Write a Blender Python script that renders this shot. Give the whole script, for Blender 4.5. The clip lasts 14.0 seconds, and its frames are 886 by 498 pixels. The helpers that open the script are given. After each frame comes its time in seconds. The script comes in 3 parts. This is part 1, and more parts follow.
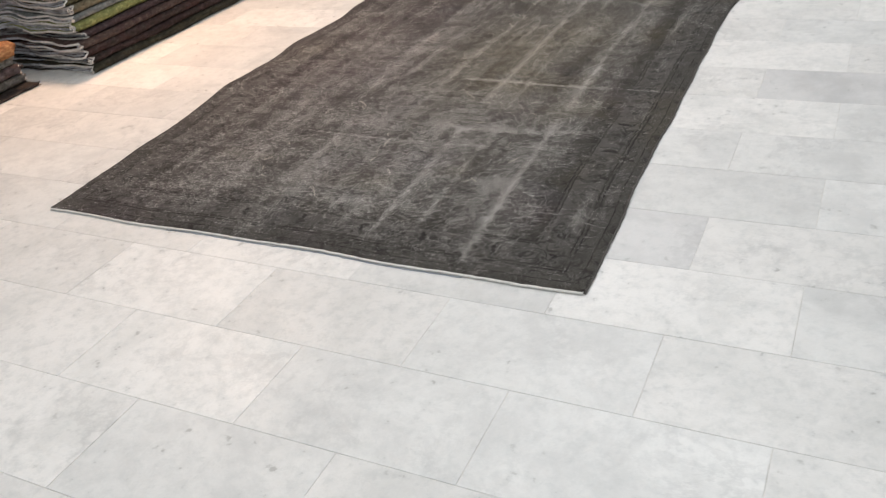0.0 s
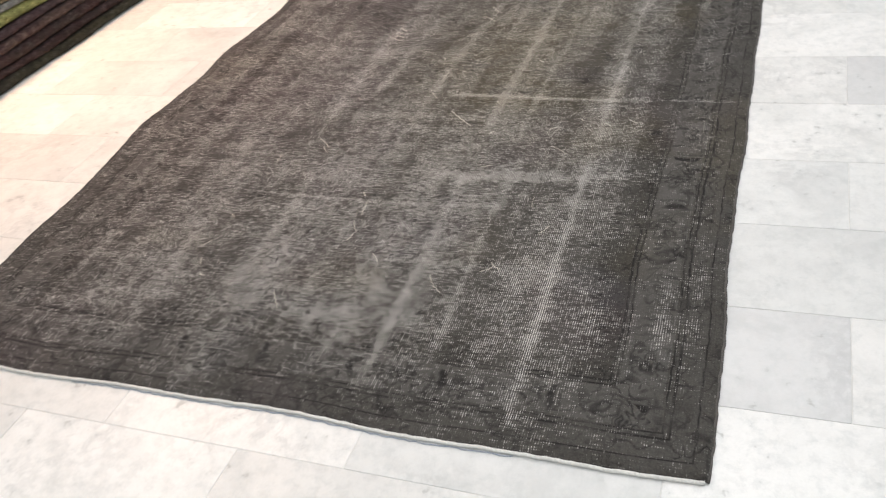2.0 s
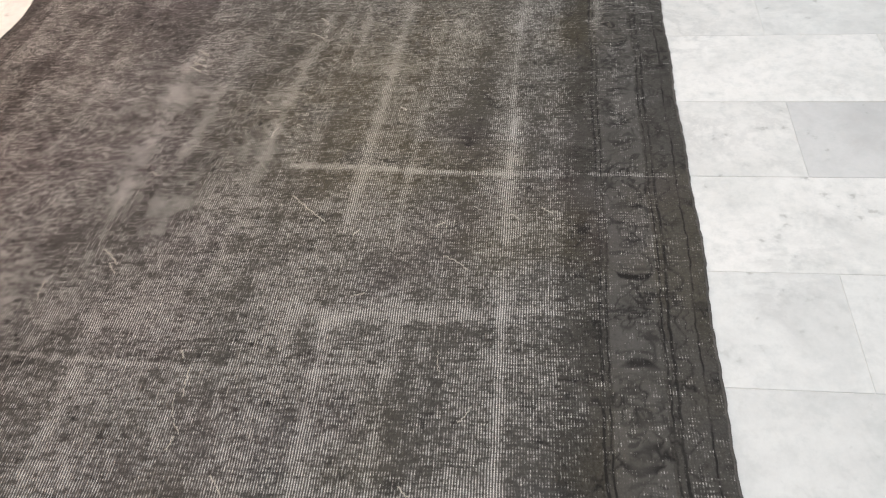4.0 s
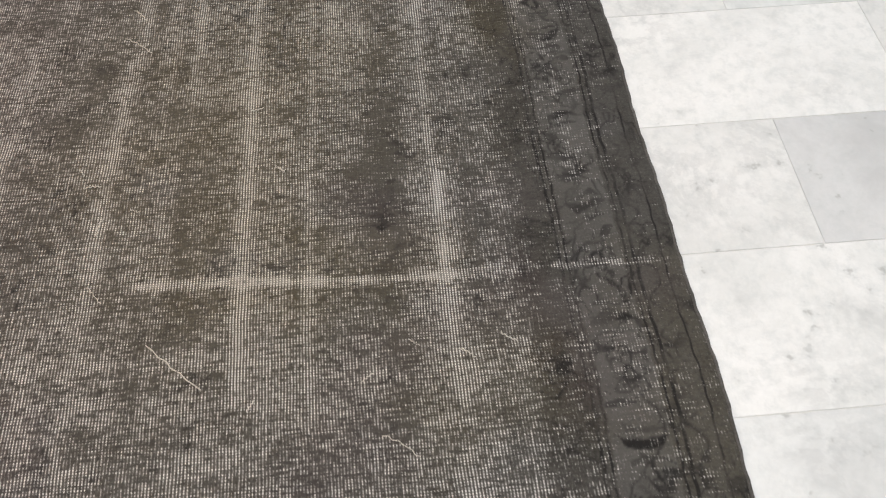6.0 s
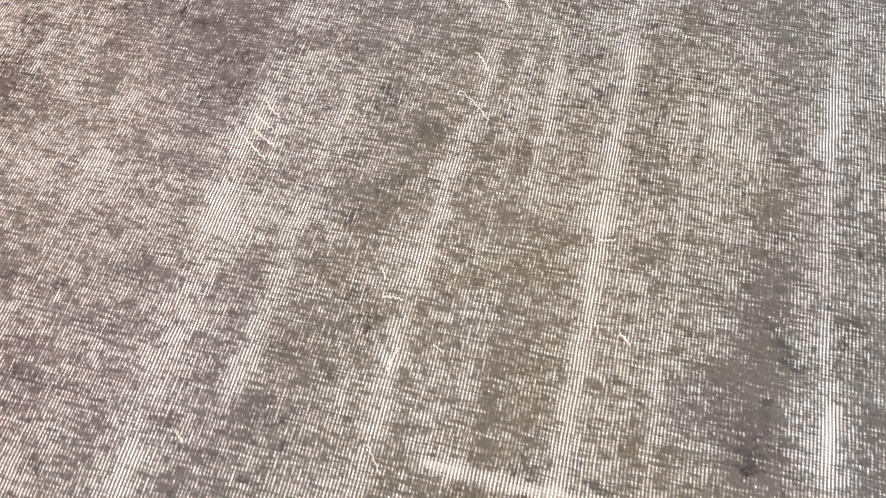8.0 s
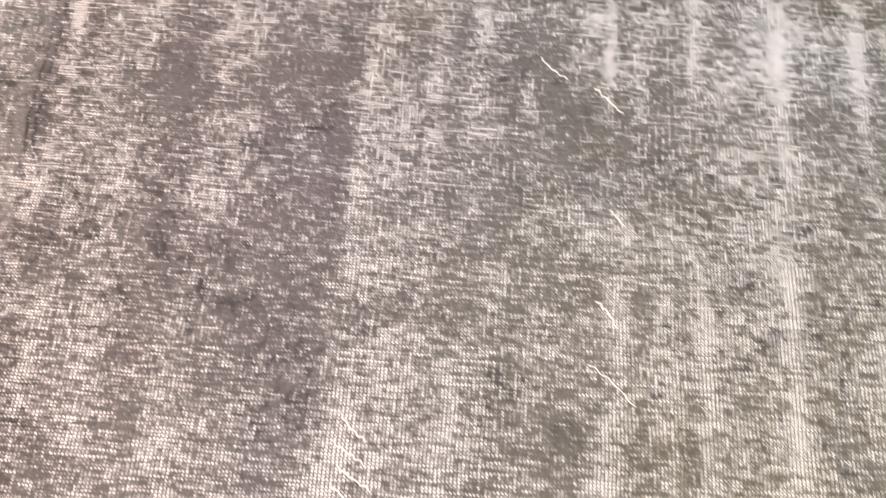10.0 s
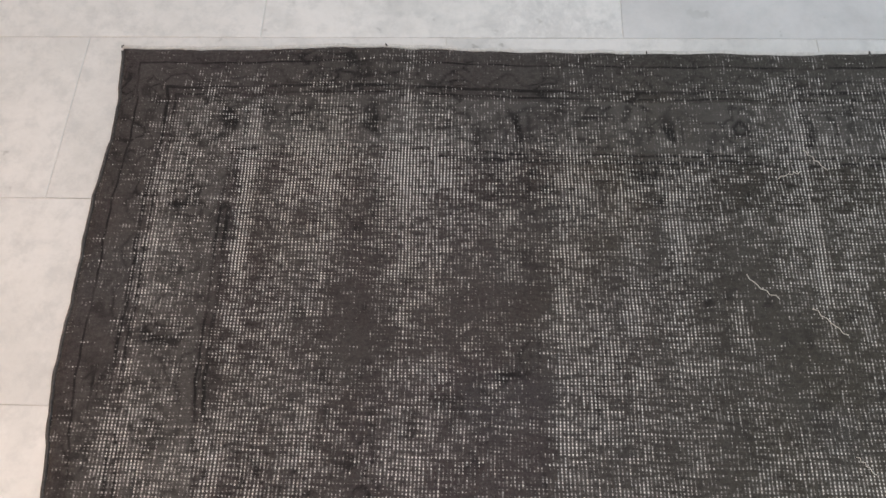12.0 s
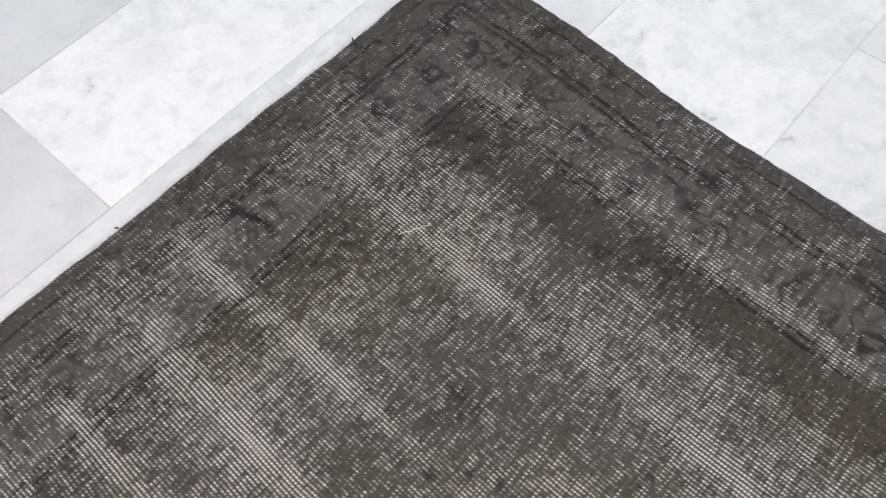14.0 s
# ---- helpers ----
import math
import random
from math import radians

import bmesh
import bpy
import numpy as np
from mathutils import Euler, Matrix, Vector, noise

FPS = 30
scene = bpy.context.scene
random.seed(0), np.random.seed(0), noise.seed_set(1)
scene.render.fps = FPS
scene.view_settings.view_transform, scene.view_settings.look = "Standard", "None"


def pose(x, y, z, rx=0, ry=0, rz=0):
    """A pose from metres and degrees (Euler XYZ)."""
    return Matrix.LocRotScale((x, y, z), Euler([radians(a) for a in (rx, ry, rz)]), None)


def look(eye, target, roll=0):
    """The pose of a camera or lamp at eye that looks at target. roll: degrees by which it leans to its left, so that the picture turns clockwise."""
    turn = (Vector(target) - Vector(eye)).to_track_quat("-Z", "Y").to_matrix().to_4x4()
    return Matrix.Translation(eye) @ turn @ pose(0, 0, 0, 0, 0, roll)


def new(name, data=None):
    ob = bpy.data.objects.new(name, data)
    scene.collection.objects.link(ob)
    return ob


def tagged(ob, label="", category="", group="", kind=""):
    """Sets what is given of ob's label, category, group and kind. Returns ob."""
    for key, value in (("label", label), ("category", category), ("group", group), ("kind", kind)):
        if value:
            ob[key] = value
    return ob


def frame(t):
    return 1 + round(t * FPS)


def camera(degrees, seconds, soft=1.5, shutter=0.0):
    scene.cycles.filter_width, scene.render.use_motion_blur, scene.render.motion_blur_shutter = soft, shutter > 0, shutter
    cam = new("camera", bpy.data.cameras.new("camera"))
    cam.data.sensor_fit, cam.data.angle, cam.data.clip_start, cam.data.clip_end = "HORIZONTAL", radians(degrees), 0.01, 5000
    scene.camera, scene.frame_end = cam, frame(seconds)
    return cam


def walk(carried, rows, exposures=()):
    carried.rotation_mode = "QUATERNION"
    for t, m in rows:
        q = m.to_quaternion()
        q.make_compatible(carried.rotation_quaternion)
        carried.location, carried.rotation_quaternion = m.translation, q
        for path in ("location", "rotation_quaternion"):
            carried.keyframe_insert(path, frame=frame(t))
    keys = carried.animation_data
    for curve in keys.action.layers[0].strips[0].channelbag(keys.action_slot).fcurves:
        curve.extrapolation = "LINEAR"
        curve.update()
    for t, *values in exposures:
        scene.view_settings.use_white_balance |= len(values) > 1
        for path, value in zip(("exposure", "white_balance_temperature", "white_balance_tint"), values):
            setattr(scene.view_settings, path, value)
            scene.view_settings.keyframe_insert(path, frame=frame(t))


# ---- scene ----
cam = camera(54.8, 14.0, soft=1.2, shutter=0.36)
PATH = [
    (0, (0.595, -1.78, 1.337), (-0.241, -0.296, 0.289), -8.0),
    (0.5, (0.465, -1.649, 1.336), (-0.358, -0.206, 0.222), -8.6),
    (1, (0.35, -1.4, 1.32), (-0.476, 0.048, 0.215), -7.8),
    (1.5, (0.243, -1.17, 1.324), (-0.6, 0.265, 0.215), -10.1),
    (2, (0.087, -0.985, 1.299), (-0.643, 0.452, 0.115), -12.1),
    (2.5, (-0.023, -0.784, 1.262), (-0.643, 0.647, 0.009), -12.6),
    (3, (-0.112, -0.512, 1.237), (-0.715, 0.854, -0.094), -10.7),
    (3.5, (-0.193, -0.35, 1.221), (-0.683, 1.042, -0.13), -8.3),
    (4, (-0.31, -0.191, 1.247), (-0.582, 1.245, -0.118), -6.1),
    (4.2, (-0.346, -0.142, 1.246), (-0.568, 1.291, -0.132), -5.8),
    (6.3, (-0.527, 0.639, 1.225), (-0.428, 1.755, -0.432), -0.3),
    (6.5, (-0.555, 0.665, 1.228), (-0.456, 1.77, -0.436), 0.1),
    (7, (-0.637, 0.806, 1.185), (-0.685, 1.847, -0.521), -1.1),
    (7.5, (-0.777, 0.972, 1.154), (-0.973, 1.963, -0.572), 0.5),
    (7.7, (-0.808, 1.023, 1.158), (-1.067, 1.989, -0.574), -1.2),
    (9.8, (-1.195, 1.683, 1.103), (-1.197, 2.431, -0.752), 2.6),
    (10, (-1.24, 1.726, 1.11), (-1.27, 2.485, -0.74), 2.3),
    (10.5, (-1.371, 1.826, 1.103), (-1.443, 2.665, -0.711), 0.9),
    (11, (-1.488, 1.913, 1.126), (-1.576, 2.844, -0.642), -2.1),
    (11.5, (-1.511, 1.962, 1.143), (-1.585, 2.926, -0.608), -4.3),
    (12, (-1.497, 1.989, 1.103), (-1.593, 2.888, -0.681), -4.6),
    (12.5, (-1.407, 2.092, 1.05), (-1.512, 2.915, -0.77), -9.6),
    (13, (-1.177, 2.23, 1.031), (-1.006, 2.973, -0.818), -9.4),
    (13.5, (-0.842, 2.19, 1.004), (-0.467, 2.946, -0.81), -14.5),
    (13.9, (-0.811, 2.145, 0.992), (-0.152, 2.870, -0.752), -6.3),
    (14, (-0.809, 2.142, 0.991), (-0.129, 2.844, -0.754), -4.7),
]
EXPOSURES = [  # seconds, stops, kelvin, tint
    (0.0, -0.17, 6450, 10), (0.6, -0.17, 6450, 10), (1.0, -0.12, 6450, 10), (1.5, 0.04, 6450, 10), (2.0, 0.08, 6450, 10), (2.5, 0.02, 6450, 10),
    (3.0, -0.16, 6500, 10), (3.5, -0.04, 6450, 10), (4.2, 0.02, 6450, 10), (6.5, 0.05, 6550, 10), (7.0, 0.15, 6500, 12),
    (7.3, 0.9, 6400, 12), (7.7, 1.2, 6250, 13), (9.8, 1.5, 6200, 13), (10.2, 1.22, 6250, 13), (10.6, 0.45, 6250, 13), (11.0, -0.40, 6000, 11),
    (12.0, -0.50, 5950, 7), (12.5, -0.18, 5950, 8), (13.0, -0.05, 6000, 7), (13.5, 0.0, 6100, 11), (14.0, 0.09, 6150, 12),
]
walk(cam, [(t, look(eye, target, roll)) for t, eye, target, roll in PATH], EXPOSURES)

# ---- light ----
world = bpy.data.worlds.new("world")
scene.world = world
world.use_nodes = True
world.node_tree.nodes["Background"].inputs[0].default_value = (0.8, 0.85, 1.0, 1)
world.node_tree.nodes["Background"].inputs[1].default_value = 0.05


def area(name, eye, target, sx, sy, watts, colour):
    data = bpy.data.lights.new(name, "AREA")
    data.shape, data.size, data.size_y, data.energy, data.color = "RECTANGLE", sx, sy, watts, colour
    ob = new(name, data)
    ob.matrix_world = look(eye, target)
    return ob


area("ceiling_lamp", (0.3, -1.0, 2.96), (0.3, -1.0, 0), 1.6, 1.2, 42, (0.97, 0.99, 1.0))
area("ceiling_lamp", (0.2, 1.7, 2.96), (0.2, 1.7, 0), 1.6, 1.2, 42, (0.98, 0.98, 1.0))
area("ceiling_lamp", (-1.2, 3.8, 2.96), (-1.2, 3.8, 0), 1.6, 0.8, 34, (0.98, 0.98, 1.0))
area("ceiling_lamp", (-1.9, -1.4, 2.96), (-1.9, -1.4, 0), 1.2, 1.2, 22, (0.98, 0.98, 1.0))
warm = area("ceiling_spot", (-3.45, 2.0, 2.96), (-2.85, 1.5, 0), 0.45, 0.45, 36, (1.0, 0.63, 0.41))
warm.data.spread = radians(88)


# ---- materials ----
class Nodes:
    """A short hand for building a node material."""

    def __init__(self, name):
        self.mat = bpy.data.materials.new(name)
        self.mat.use_nodes = True
        self.tree = self.mat.node_tree
        self.shader = self.tree.nodes["Principled BSDF"]

    def add(self, kind, values=None, **props):
        node = self.tree.nodes.new(kind)
        for key, value in props.items():
            setattr(node, key, value)
        for key, value in (values or {}).items():
            self.put(value, node.inputs[key])
        return node

    def put(self, value, socket):
        if isinstance(value, bpy.types.NodeSocket):
            self.tree.links.new(value, socket)
        else:
            socket.default_value = value

    def math(self, op, a, b=0.0, c=0.0, clamp=False):
        return self.add("ShaderNodeMath", {0: a, 1: b, 2: c}, operation=op, use_clamp=clamp).outputs[0]

    def mix(self, fac, a, b, blend="MIX"):
        node = self.add("ShaderNodeMix", data_type="RGBA", blend_type=blend)
        self.put(fac, node.inputs[0])
        self.put(a, node.inputs[6])
        self.put(b, node.inputs[7])
        return node.outputs[2]

    def step(self, value, low, high):
        return self.add("ShaderNodeMapRange", {0: value, 1: low, 2: high}, interpolation_type="SMOOTHSTEP").outputs[0]

    def coords(self, scale=(1, 1, 1), shift=(0, 0, 0)):
        base = self.add("ShaderNodeTexCoord").outputs["Object"]
        return self.add("ShaderNodeMapping", {0: base, 1: shift, 3: scale}).outputs[0]

    def world_coords(self, scale=(1, 1, 1)):
        base = self.add("ShaderNodeNewGeometry").outputs["Position"]
        return self.add("ShaderNodeMapping", {0: base, 3: scale}).outputs[0]

    def noise(self, where, scale, detail=3.0, rough=0.55, distort=0.0):
        return self.add("ShaderNodeTexNoise", {"Vector": where, "Scale": scale, "Detail": detail, "Roughness": rough, "Distortion": distort}).outputs[0]

    def bump(self, height, strength, distance):
        self.put(self.add("ShaderNodeBump", {"Height": height, "Strength": strength, "Distance": distance}).outputs[0], self.shader.inputs["Normal"])

    def done(self, colour, rough, **more):
        self.put(colour, self.shader.inputs["Base Color"])
        self.put(rough, self.shader.inputs["Roughness"])
        for key, value in more.items():
            self.put(value, self.shader.inputs[key.replace("_", " ")])
        return self.mat


def rgb(r, g, b):
    return (r, g, b, 1.0)


def marble(name, light, dark, cloudy):
    """Polished white marble with grey clouds, soft veins and small dark flecks; each tile is cut from another place of the stone."""
    n = Nodes(name)
    chance = n.add("ShaderNodeObjectInfo").outputs["Random"]
    where = n.add("ShaderNodeVectorMath", {0: n.world_coords(), 1: (0, 0, 0)}, operation="ADD")
    shift = n.add("ShaderNodeCombineXYZ", {0: n.math("MULTIPLY", chance, 37.0), 1: n.math("MULTIPLY", chance, 91.0), 2: chance})
    n.put(shift.outputs[0], where.inputs[1])
    p = where.outputs[0]
    cloud = n.step(n.noise(p, 4.2, 8, 0.70, 0.25), 0.38, 0.68)
    mottle = n.step(n.noise(p, 26.0, 8, 0.72, 0.15), 0.44, 0.66)
    vein = n.noise(p, 4.5, 8, 0.68, 0.3)
    vein = n.math("SUBTRACT", 1.0, n.step(n.math("ABSOLUTE", n.math("SUBTRACT", vein, 0.5)), 0.0, 0.05))
    gate = n.step(n.noise(p, 2.0, 2), 0.46, 0.66)
    fleck = n.math("MULTIPLY", n.step(n.noise(p, 42.0, 4, 0.6), 0.62, 0.76), n.step(n.noise(p, 3.6, 4), 0.53, 0.70))
    speck = n.math("MULTIPLY", n.step(n.noise(p, 26.0, 3, 0.6), 0.645, 0.73), n.step(n.noise(p, 2.6, 2), 0.42, 0.58))
    grain = n.noise(p, 150.0, 2)
    tone = n.mix(n.math("MULTIPLY", cloud, cloudy), light, dark)
    tone = n.mix(n.math("MULTIPLY", mottle, 0.40), tone, rgb(0.55, 0.575, 0.575))
    smudge = n.math("MULTIPLY", n.step(n.noise(p, 7.0, 5, 0.62, 0.4), 0.54, 0.72), n.step(n.noise(p, 1.7, 2), 0.44, 0.62))
    tone = n.mix(n.math("MULTIPLY", smudge, 0.45), tone, rgb(0.46, 0.475, 0.475))
    tone = n.mix(n.math("MULTIPLY", n.math("MULTIPLY", vein, gate), 0.22), tone, rgb(0.34, 0.35, 0.36))
    tone = n.mix(n.math("MULTIPLY", fleck, 0.36), tone, rgb(0.33, 0.34, 0.33))
    tone = n.mix(n.math("MULTIPLY", speck, 0.45), tone, rgb(0.25, 0.25, 0.24))
    tone = n.mix(n.math("MULTIPLY", n.math("SUBTRACT", grain, 0.4), 0.25), tone, rgb(0.5, 0.5, 0.5))
    each = n.math("MULTIPLY_ADD", chance, 0.16, 0.87)
    tone = n.mix(1.0, tone, n.add("ShaderNodeCombineColor", {0: each, 1: each, 2: each}).outputs[0], "MULTIPLY")
    n.bump(n.noise(p, 14.0, 3), 0.08, 0.004)
    return n.done(tone, n.math("MULTIPLY_ADD", cloud, 0.12, 0.36), Specular_IOR_Level=0.4)


MARBLE_WHITE = marble("white_marble", rgb(0.84, 0.84, 0.83), rgb(0.68, 0.69, 0.68), 0.7)
MARBLE_PALE = marble("pale_marble", rgb(0.76, 0.77, 0.765), rgb(0.60, 0.61, 0.61), 0.8)
MARBLE_GREY = marble("grey_marble", rgb(0.68, 0.685, 0.69), rgb(0.52, 0.525, 0.53), 0.8)


def plain(name, colour, rough, grain=40.0, depth=0.15):
    n = Nodes(name)
    p = n.coords()
    both = n.math("ADD", n.math("MULTIPLY", n.noise(p, grain, 4), 0.6), n.math("MULTIPLY", n.noise(p, grain / 12, 3), 0.4))
    tone = n.mix(n.step(both, 0.3, 0.7), rgb(*(v * (1 - depth) for v in colour)), rgb(*(min(1, v * (1 + depth)) for v in colour)))
    n.bump(both, 0.2, 0.002)
    return n.done(tone, rough)



def dirty_grout():
    n = Nodes("grout")
    p = n.coords()
    dirt = n.step(n.noise(p, 3.0, 4, 0.6), 0.45, 0.68)
    tone = n.mix(dirt, rgb(0.76, 0.76, 0.74), rgb(0.50, 0.49, 0.47))
    tone = n.mix(n.math("MULTIPLY", n.noise(p, 60.0, 3), 0.4), tone, rgb(0.55, 0.54, 0.52))
    return n.done(tone, 0.85)


GROUT = dirty_grout()
PLASTER = plain("white_plaster", (0.78, 0.77, 0.74), 0.8, 30, 0.04)


def worn_rug():
    """Overdyed charcoal wool; where the pile is gone the ivory warp and weft show as a fine grid."""
    n = Nodes("worn_charcoal_wool")
    p = n.coords()
    axes = n.add("ShaderNodeSeparateXYZ", {0: p})
    x, y = axes.outputs[0], axes.outputs[1]
    wear = n.add("ShaderNodeAttribute", attribute_name="wear").outputs["Fac"]
    motif = n.add("ShaderNodeAttribute", attribute_name="motif").outputs["Fac"]
    relief = n.add("ShaderNodeAttribute", attribute_name="relief").outputs["Fac"]
    lean = n.add("ShaderNodeAttribute", attribute_name="lean").outputs["Fac"]
    sway = n.math("MULTIPLY", n.math("SUBTRACT", n.noise(p, 7.0, 2), 0.5), 0.008)
    across = n.math("SUBTRACT", n.math("ADD", x, sway), lean)
    along = n.math("ADD", y, sway)
    warp = n.step(n.math("SINE", n.math("MULTIPLY", across, 2 * math.pi / 0.0050)), -0.15, 0.75)
    weft = n.step(n.math("SINE", n.math("MULTIPLY", along, 2 * math.pi / 0.0046)), -0.7, 0.7)
    spot = n.add("ShaderNodeCombineXYZ", {0: across, 1: along, 2: 0.0}).outputs[0]
    by_warp = n.noise(n.add("ShaderNodeMapping", {0: spot, 3: (205.0, 58.0, 1.0)}).outputs[0], 1.0, 2, 0.6)
    by_weft = n.noise(n.add("ShaderNodeMapping", {0: spot, 1: (40.0, 9.0, 0.0), 3: (30.0, 225.0, 1.0)}).outputs[0], 1.0, 1, 0.5)
    tuft = n.noise(n.coords((1.0, 1.2, 1.0)), 70.0, 2, 0.6)
    knot = n.noise(n.coords((1.0, 1.1, 1.0), (7, 3, 0)), 210.0, 2, 0.6)
    rough = n.math("MULTIPLY", n.math("SUBTRACT", by_warp, 0.5), 1.7)
    rough = n.math("ADD", rough, n.math("MULTIPLY", n.math("SUBTRACT", by_weft, 0.5), 1.8))
    rough = n.math("ADD", rough, n.math("MULTIPLY", n.math("SUBTRACT", tuft, 0.5), 1.0))
    rough = n.math("ADD", rough, n.math("MULTIPLY", n.math("SUBTRACT", knot, 0.5), 1.3))
    bare = n.step(n.math("ADD", n.math("MINIMUM", wear, 1.2), rough), 0.12, 1.16)
    grid = n.math("MULTIPLY", warp, n.math("MULTIPLY_ADD", weft, 0.72, 0.28))
    solid = n.math("MULTIPLY", n.step(wear, 1.02, 1.35), 0.22)
    show = n.math("MULTIPLY", bare, n.math("MAXIMUM", n.math("MULTIPLY_ADD", grid, 0.96, 0.05), solid))
    olive = n.add("ShaderNodeAttribute", attribute_name="olive").outputs["Fac"]
    mauve = n.add("ShaderNodeAttribute", attribute_name="mauve").outputs["Fac"]
    pile = n.mix(olive, rgb(0.043, 0.041, 0.036), rgb(0.060, 0.050, 0.027))
    pile = n.mix(mauve, pile, rgb(0.046, 0.035, 0.038))
    pile = n.mix(n.math("MULTIPLY", n.step(n.noise(n.coords((1, 1, 1), (9, 7, 0)), 3.5, 2, 0.5), 0.58, 0.72), 0.4), pile, rgb(0.038, 0.040, 0.046))
    fuzz = n.noise(p, 260.0, 3, 0.7)
    pile = n.mix(n.math("MULTIPLY", n.step(fuzz, 0.35, 0.75), 0.5), pile, rgb(0.100, 0.093, 0.087))
    clump = n.noise(n.coords((1.0, 1.4, 1.0), (1, 8, 0)), 110.0, 3, 0.65)
    pile = n.mix(n.math("MULTIPLY", n.step(clump, 0.52, 0.36), 0.45), pile, rgb(0.016, 0.015, 0.014))
    pile = n.mix(n.math("MULTIPLY", relief, 0.55), pile, rgb(0.130, 0.126, 0.120))
    inset = n.math("ADD", n.add("ShaderNodeAttribute", attribute_name="inset").outputs["Fac"], n.math("MULTIPLY", sway, 0.35))
    lines = 0.0
    for at, half in ((0.030, 0.0026), (0.079, 0.0046), (0.092, 0.0030), (0.196, 0.0030), (0.208, 0.0046)):
        lines = n.math("MAXIMUM", lines, n.step(n.math("ABSOLUTE", n.math("SUBTRACT", inset, at)), half, half * 0.3))
    lines = n.math("MULTIPLY", lines, n.math("MULTIPLY_ADD", n.step(n.noise(p, 11.0, 3, 0.6), 0.36, 0.58), 0.65, 0.35))
    motif = n.math("MAXIMUM", motif, n.math("MULTIPLY", lines, 0.95))
    pile = n.mix(n.math("MULTIPLY", motif, 0.92), pile, rgb(0.014, 0.013, 0.013))
    thread = n.mix(n.noise(p, 30.0, 2), rgb(0.68, 0.66, 0.63), rgb(0.88, 0.86, 0.83))
    thread = n.mix(n.math("MULTIPLY", olive, 0.32), thread, rgb(0.62, 0.55, 0.38))
    tone = n.mix(show, pile, thread)
    height = n.math("ADD", n.math("MULTIPLY", grid, 0.35), n.math("SUBTRACT", n.math("MULTIPLY", fuzz, 0.5), n.math("MULTIPLY", bare, 0.5)))
    n.bump(height, 0.5, 0.004)
    return n.done(tone, 0.92, Specular_IOR_Level=0.08, Sheen_Weight=0.04, Sheen_Roughness=0.5)


RUG = worn_rug()
HEM = plain("ivory_cotton_hem", (0.62, 0.62, 0.60), 0.9, 220)
HEM_BLUE = plain("blue_grey_cord", (0.32, 0.36, 0.43), 0.9, 220)
SIDE_CORD = plain("charcoal_selvedge", (0.080, 0.075, 0.070), 0.9, 220, 0.35)
IVORY = plain("ivory_thread", (0.55, 0.52, 0.46), 0.9, 300)


def folded_wool(name, colour, other):
    n = Nodes(name)
    p = n.coords()
    patch = n.noise(p, 7.0, 4, 0.6)
    speck = n.noise(n.coords((1.0, 0.5, 1.0)), 70.0, 3, 0.65)
    tone = n.mix(n.step(patch, 0.35, 0.65), rgb(*colour), rgb(*other))
    tone = n.mix(n.math("MULTIPLY", n.step(speck, 0.48, 0.72), 0.5), tone, rgb(*(min(0.8, 2.4 * v + 0.03) for v in colour)))
    tone = n.mix(n.math("MULTIPLY", n.step(speck, 0.48, 0.3), 0.75), tone, rgb(*(0.35 * v for v in colour)))
    n.bump(speck, 0.5, 0.006)
    return n.done(tone, 0.93, Specular_IOR_Level=0.1)


def backing():
    """The pale, faded back of a rug, of another grey on each."""
    n = Nodes("pale_rug_backing")
    chance = n.add("ShaderNodeObjectInfo").outputs["Random"]
    p = n.coords()
    cool = n.mix(chance, rgb(0.34, 0.38, 0.46), rgb(0.56, 0.57, 0.62))
    tone = n.mix(n.step(n.noise(n.coords((1.0, 1.0, 3.0)), 16.0, 4, 0.6), 0.36, 0.66), rgb(0.20, 0.21, 0.23), cool)
    tone = n.mix(n.math("MULTIPLY", n.step(n.noise(p, 130.0, 3), 0.5, 0.7), 0.4), tone, rgb(0.70, 0.70, 0.72))
    n.bump(n.noise(p, 160.0, 3), 0.5, 0.004)
    return n.done(tone, 0.92)


BACKING = backing()
EDGING = plain("ivory_overcast_edging", (0.66, 0.64, 0.62), 0.9, 160, 0.3)


# ---- building helpers ----
def part(name, bm, material, parent, label=""):
    """Links a bmesh as one mesh object under a thing or a part."""
    mesh = bpy.data.meshes.new(name)
    bm.to_mesh(mesh)
    bm.free()
    for m in material if isinstance(material, (list, tuple)) else [material]:
        mesh.materials.append(m)
    ob = new(name, mesh)
    ob.parent = parent
    return tagged(ob, label=label)


def box(bm, low, high, bevel=0.0):
    m = Matrix.Translation((Vector(low) + Vector(high)) / 2) @ Matrix.Diagonal((*(Vector(high) - Vector(low)), 1))
    made = bmesh.ops.create_cube(bm, size=1, matrix=m)
    if bevel:
        edges = list({e for v in made["verts"] for e in v.link_edges})
        bmesh.ops.bevel(bm, geom=edges, offset=bevel, segments=2, affect="EDGES", profile=0.5)
    return bm


def value_noise(x, y, sx, sy, seed):
    """Smooth random field between 0 and 1 with cells of sx by sy metres."""
    table = np.random.RandomState(seed).rand(256, 256)
    u, v = x / sx + 31.7, y / sy + 17.3
    i, j = np.floor(u).astype(int), np.floor(v).astype(int)
    a, b = u - i, v - j
    a, b = a * a * (3 - 2 * a), b * b * (3 - 2 * b)
    i0, i1, j0, j1 = i % 256, (i + 1) % 256, j % 256, (j + 1) % 256
    return (table[i0, j0] * (1 - a) + table[i1, j0] * a) * (1 - b) + (table[i0, j1] * (1 - a) + table[i1, j1] * a) * b


